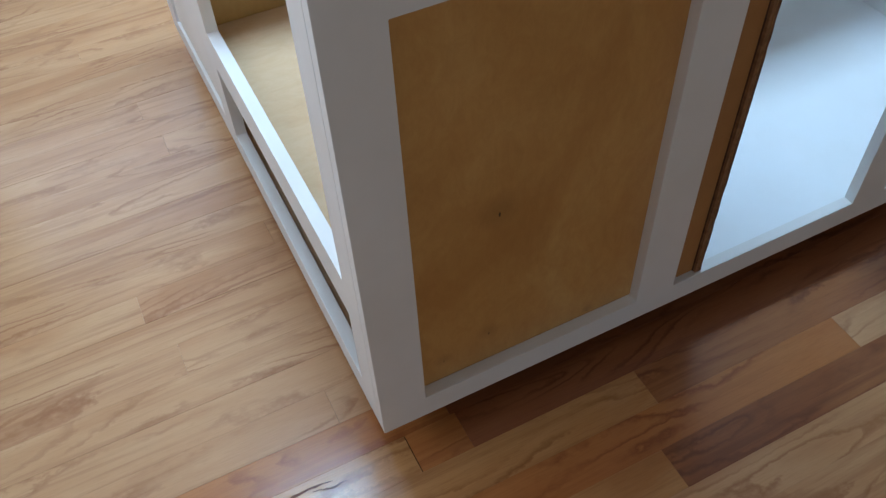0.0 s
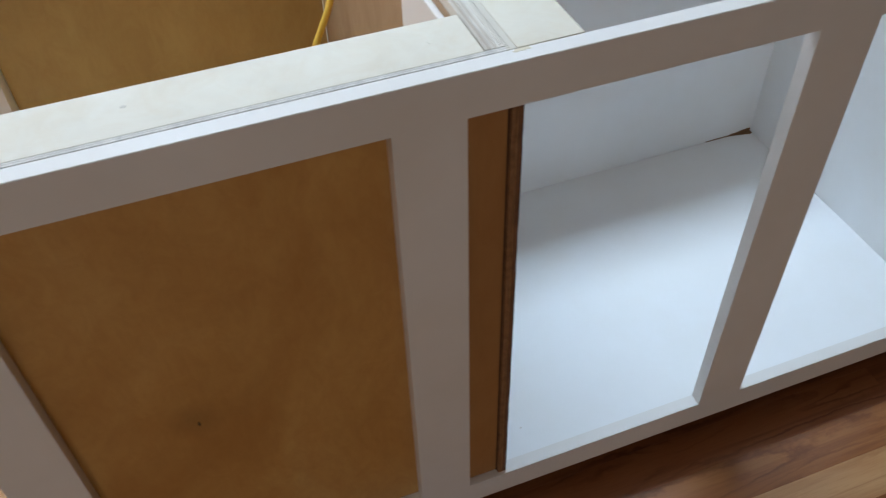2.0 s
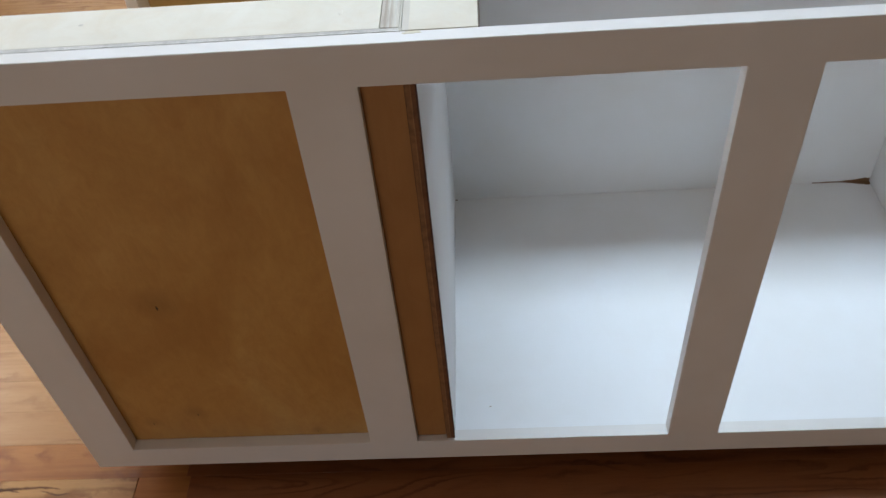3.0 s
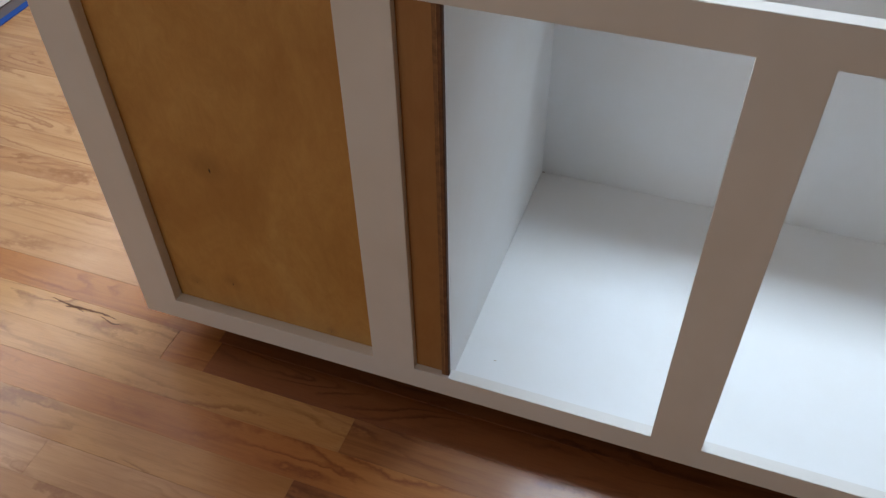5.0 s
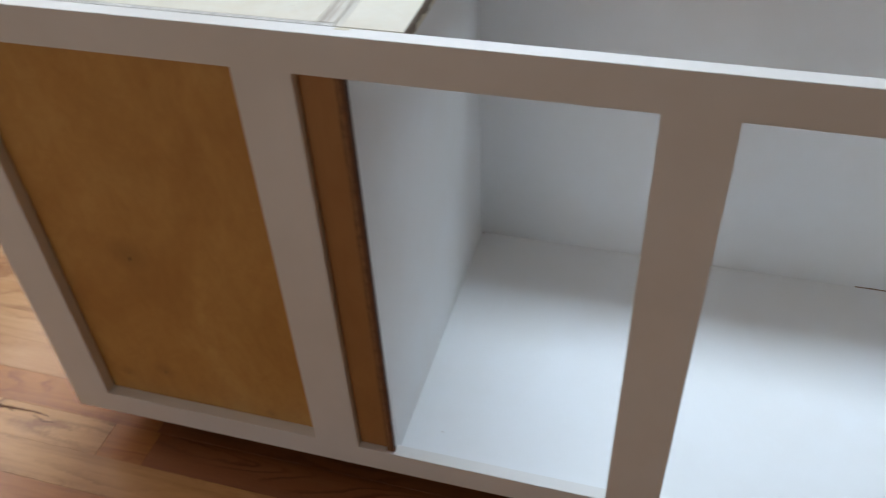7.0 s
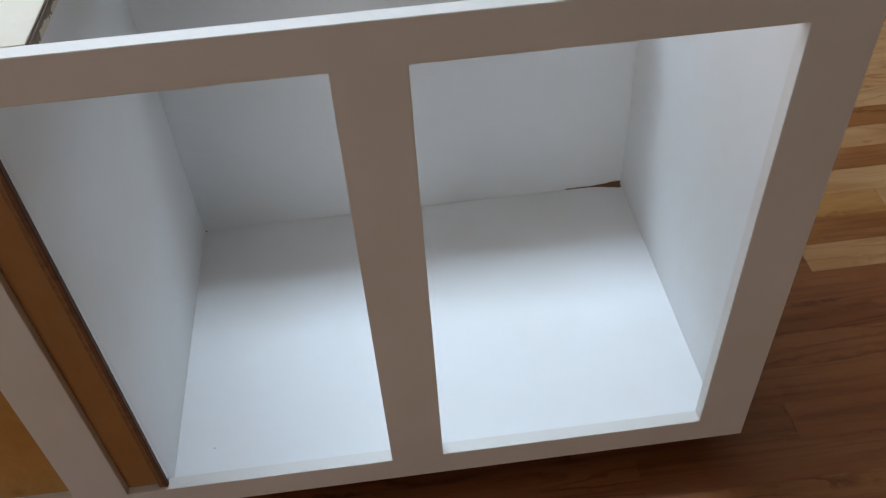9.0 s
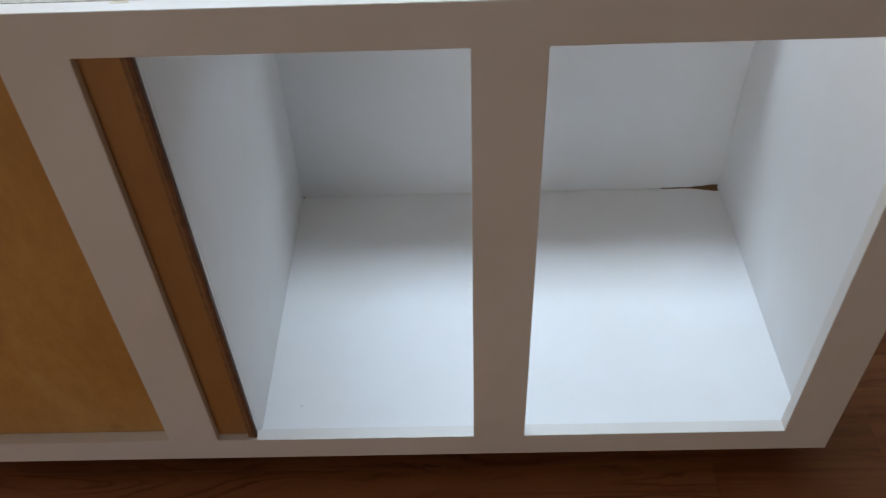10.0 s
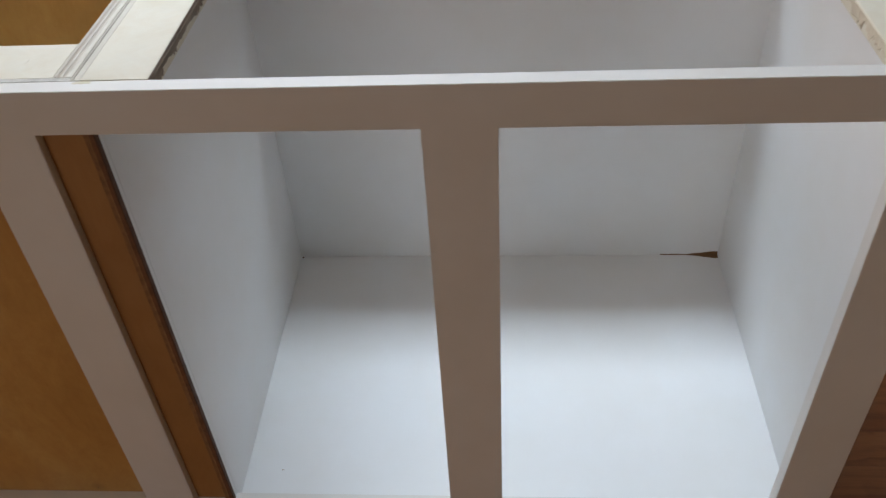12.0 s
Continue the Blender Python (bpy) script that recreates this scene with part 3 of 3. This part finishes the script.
floor = tagged(part("floor", box(RX0, RX1, RY0, RY1, -0.0195, -0.0040, 0), M_SUB), "glossy reddish strip wood floor, worn and varied", "structure", kind="structure")
part("mineral_streak", streak(), M_STREAK, floor, "dark mineral streak in a strip")
PW = 0.0721
Y_EDGE = 0.0205          # one strip edge in front of the island
FIXED = {-6: [-0.70], -5: [-0.78, -0.046], -4: [-0.62, 0.394], -3: [-0.85, 0.8165], -2: [-0.72, 0.441], -1: [-0.60, 0.036, 0.130], 0: [-0.90, 0.122, 1.605],
         1: [-0.048, 1.43], 2: [1.42], 3: [1.43], 4: [-0.249, 1.21], 5: [1.25], 6: [-0.290, 1.2], 7: [-0.011, 1.27], 8: [1.22], 9: [1.18],
         10: [-0.54, 1.25], 11: [1.2], 12: [-0.129], 14: [-0.153], 18: [-0.237]}


def strip_mesh(material):
    """A strip one metre long; its long edges eased, its ends eased the same way by the scale."""
    bm = bmesh.new()
    h = PW / 2 - 0.00003
    e = 0.0003
    prof = [(-h, -0.004), (-h, -e), (-h + e, 0), (h - e, 0), (h, -e), (h, -0.004)]
    a = [bm.verts.new((0, y, z)) for y, z in prof]
    b = [bm.verts.new((1, y, z)) for y, z in prof]
    for k in range(len(prof) - 1):
        bm.faces.new((a[k], b[k], b[k + 1], a[k + 1]))
    bm.faces.new(a)
    bm.faces.new(b[::-1])
    bmesh.ops.recalc_face_normals(bm, faces=bm.faces[:])
    me = bpy.data.meshes.new("strip")
    bm.to_mesh(me)
    bm.free()
    me.materials.append(material)
    return me


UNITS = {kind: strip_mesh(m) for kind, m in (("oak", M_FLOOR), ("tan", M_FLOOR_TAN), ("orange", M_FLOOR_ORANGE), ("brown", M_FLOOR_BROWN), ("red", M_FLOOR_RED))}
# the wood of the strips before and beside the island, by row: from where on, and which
# brown and red strips partly stand in for shade round the island
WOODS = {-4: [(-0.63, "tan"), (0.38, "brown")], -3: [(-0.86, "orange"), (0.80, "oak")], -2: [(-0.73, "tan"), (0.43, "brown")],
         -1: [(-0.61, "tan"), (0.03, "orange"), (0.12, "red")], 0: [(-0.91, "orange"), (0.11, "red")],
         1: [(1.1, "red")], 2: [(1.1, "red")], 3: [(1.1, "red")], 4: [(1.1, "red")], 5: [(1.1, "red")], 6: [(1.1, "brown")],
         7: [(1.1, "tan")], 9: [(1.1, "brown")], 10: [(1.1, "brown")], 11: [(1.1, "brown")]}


def wood_of(row, x):
    kinds = [kind for start, kind in WOODS.get(row, ()) if start <= x < 1.7]
    return UNITS[kinds[-1] if kinds else "oak"]


rnd = random.Random(21)
near, far = [], []
row = math.ceil((RY0 - Y_EDGE) / PW)
while Y_EDGE + (row + 1) * PW < RY1:
    yc = Y_EDGE + (row + 0.5) * PW
    marks = sorted(FIXED.get(row, []))
    cuts = [RX0]
    x = RX0 + rnd.uniform(0.2, 0.9)
    while x < RX1 - 0.2:
        bare = -0.95 < x < 0.15 and -7 < row < 20 or -0.95 < x < 1.25 and -7 < row < 1
        if not bare and not any(abs(x - q) < 0.25 for q in marks):
            cuts.append(x)
        x += rnd.uniform(0.5, 1.4)
    cuts = sorted(cuts + marks) + [RX1]
    for a, b in zip(cuts, cuts[1:]):
        close = -0.62 < yc < 2.3 and b > -1.1 and a < 2.0 and not (0.3 < yc < 1.2 and a > 0.12 and b < 1.42)
        (near if close and len(near) < 290 else far).append((a, b, yc))
    row += 1
for a, b, yc in near:
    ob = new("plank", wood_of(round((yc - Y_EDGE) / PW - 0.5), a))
    ob.parent = floor
    open_joint = 0.0014 if abs(a - 0.036) < 0.001 else 0.00015
    ob.location = (a + open_joint, yc, rnd.uniform(-0.0002, 0.0002))
    ob.scale = (b - a - 0.00015 - open_joint, 1, 1)
verts, faces = [], []
for a, b, yc in far:
    k = len(verts)
    h = PW / 2 - 0.0001
    verts += [(a + 0.0002, yc - h, 0), (b - 0.0002, yc - h, 0), (b - 0.0002, yc + h, 0), (a + 0.0002, yc + h, 0),
              (a, yc - h, -0.003), (b, yc - h, -0.003), (b, yc + h, -0.003), (a, yc + h, -0.003)]
    faces += [(k, k + 1, k + 2, k + 3), (k, k + 4, k + 5, k + 1), (k + 1, k + 5, k + 6, k + 2), (k + 2, k + 6, k + 7, k + 3), (k + 3, k + 7, k + 4, k)]
me = bpy.data.meshes.new("far_planks")
me.from_pydata(verts, [], faces)
me.materials.append(M_FLOOR_FAR)
ob = new("far_planks", me)
ob.parent = floor
tagged(ob, kind="stuff")
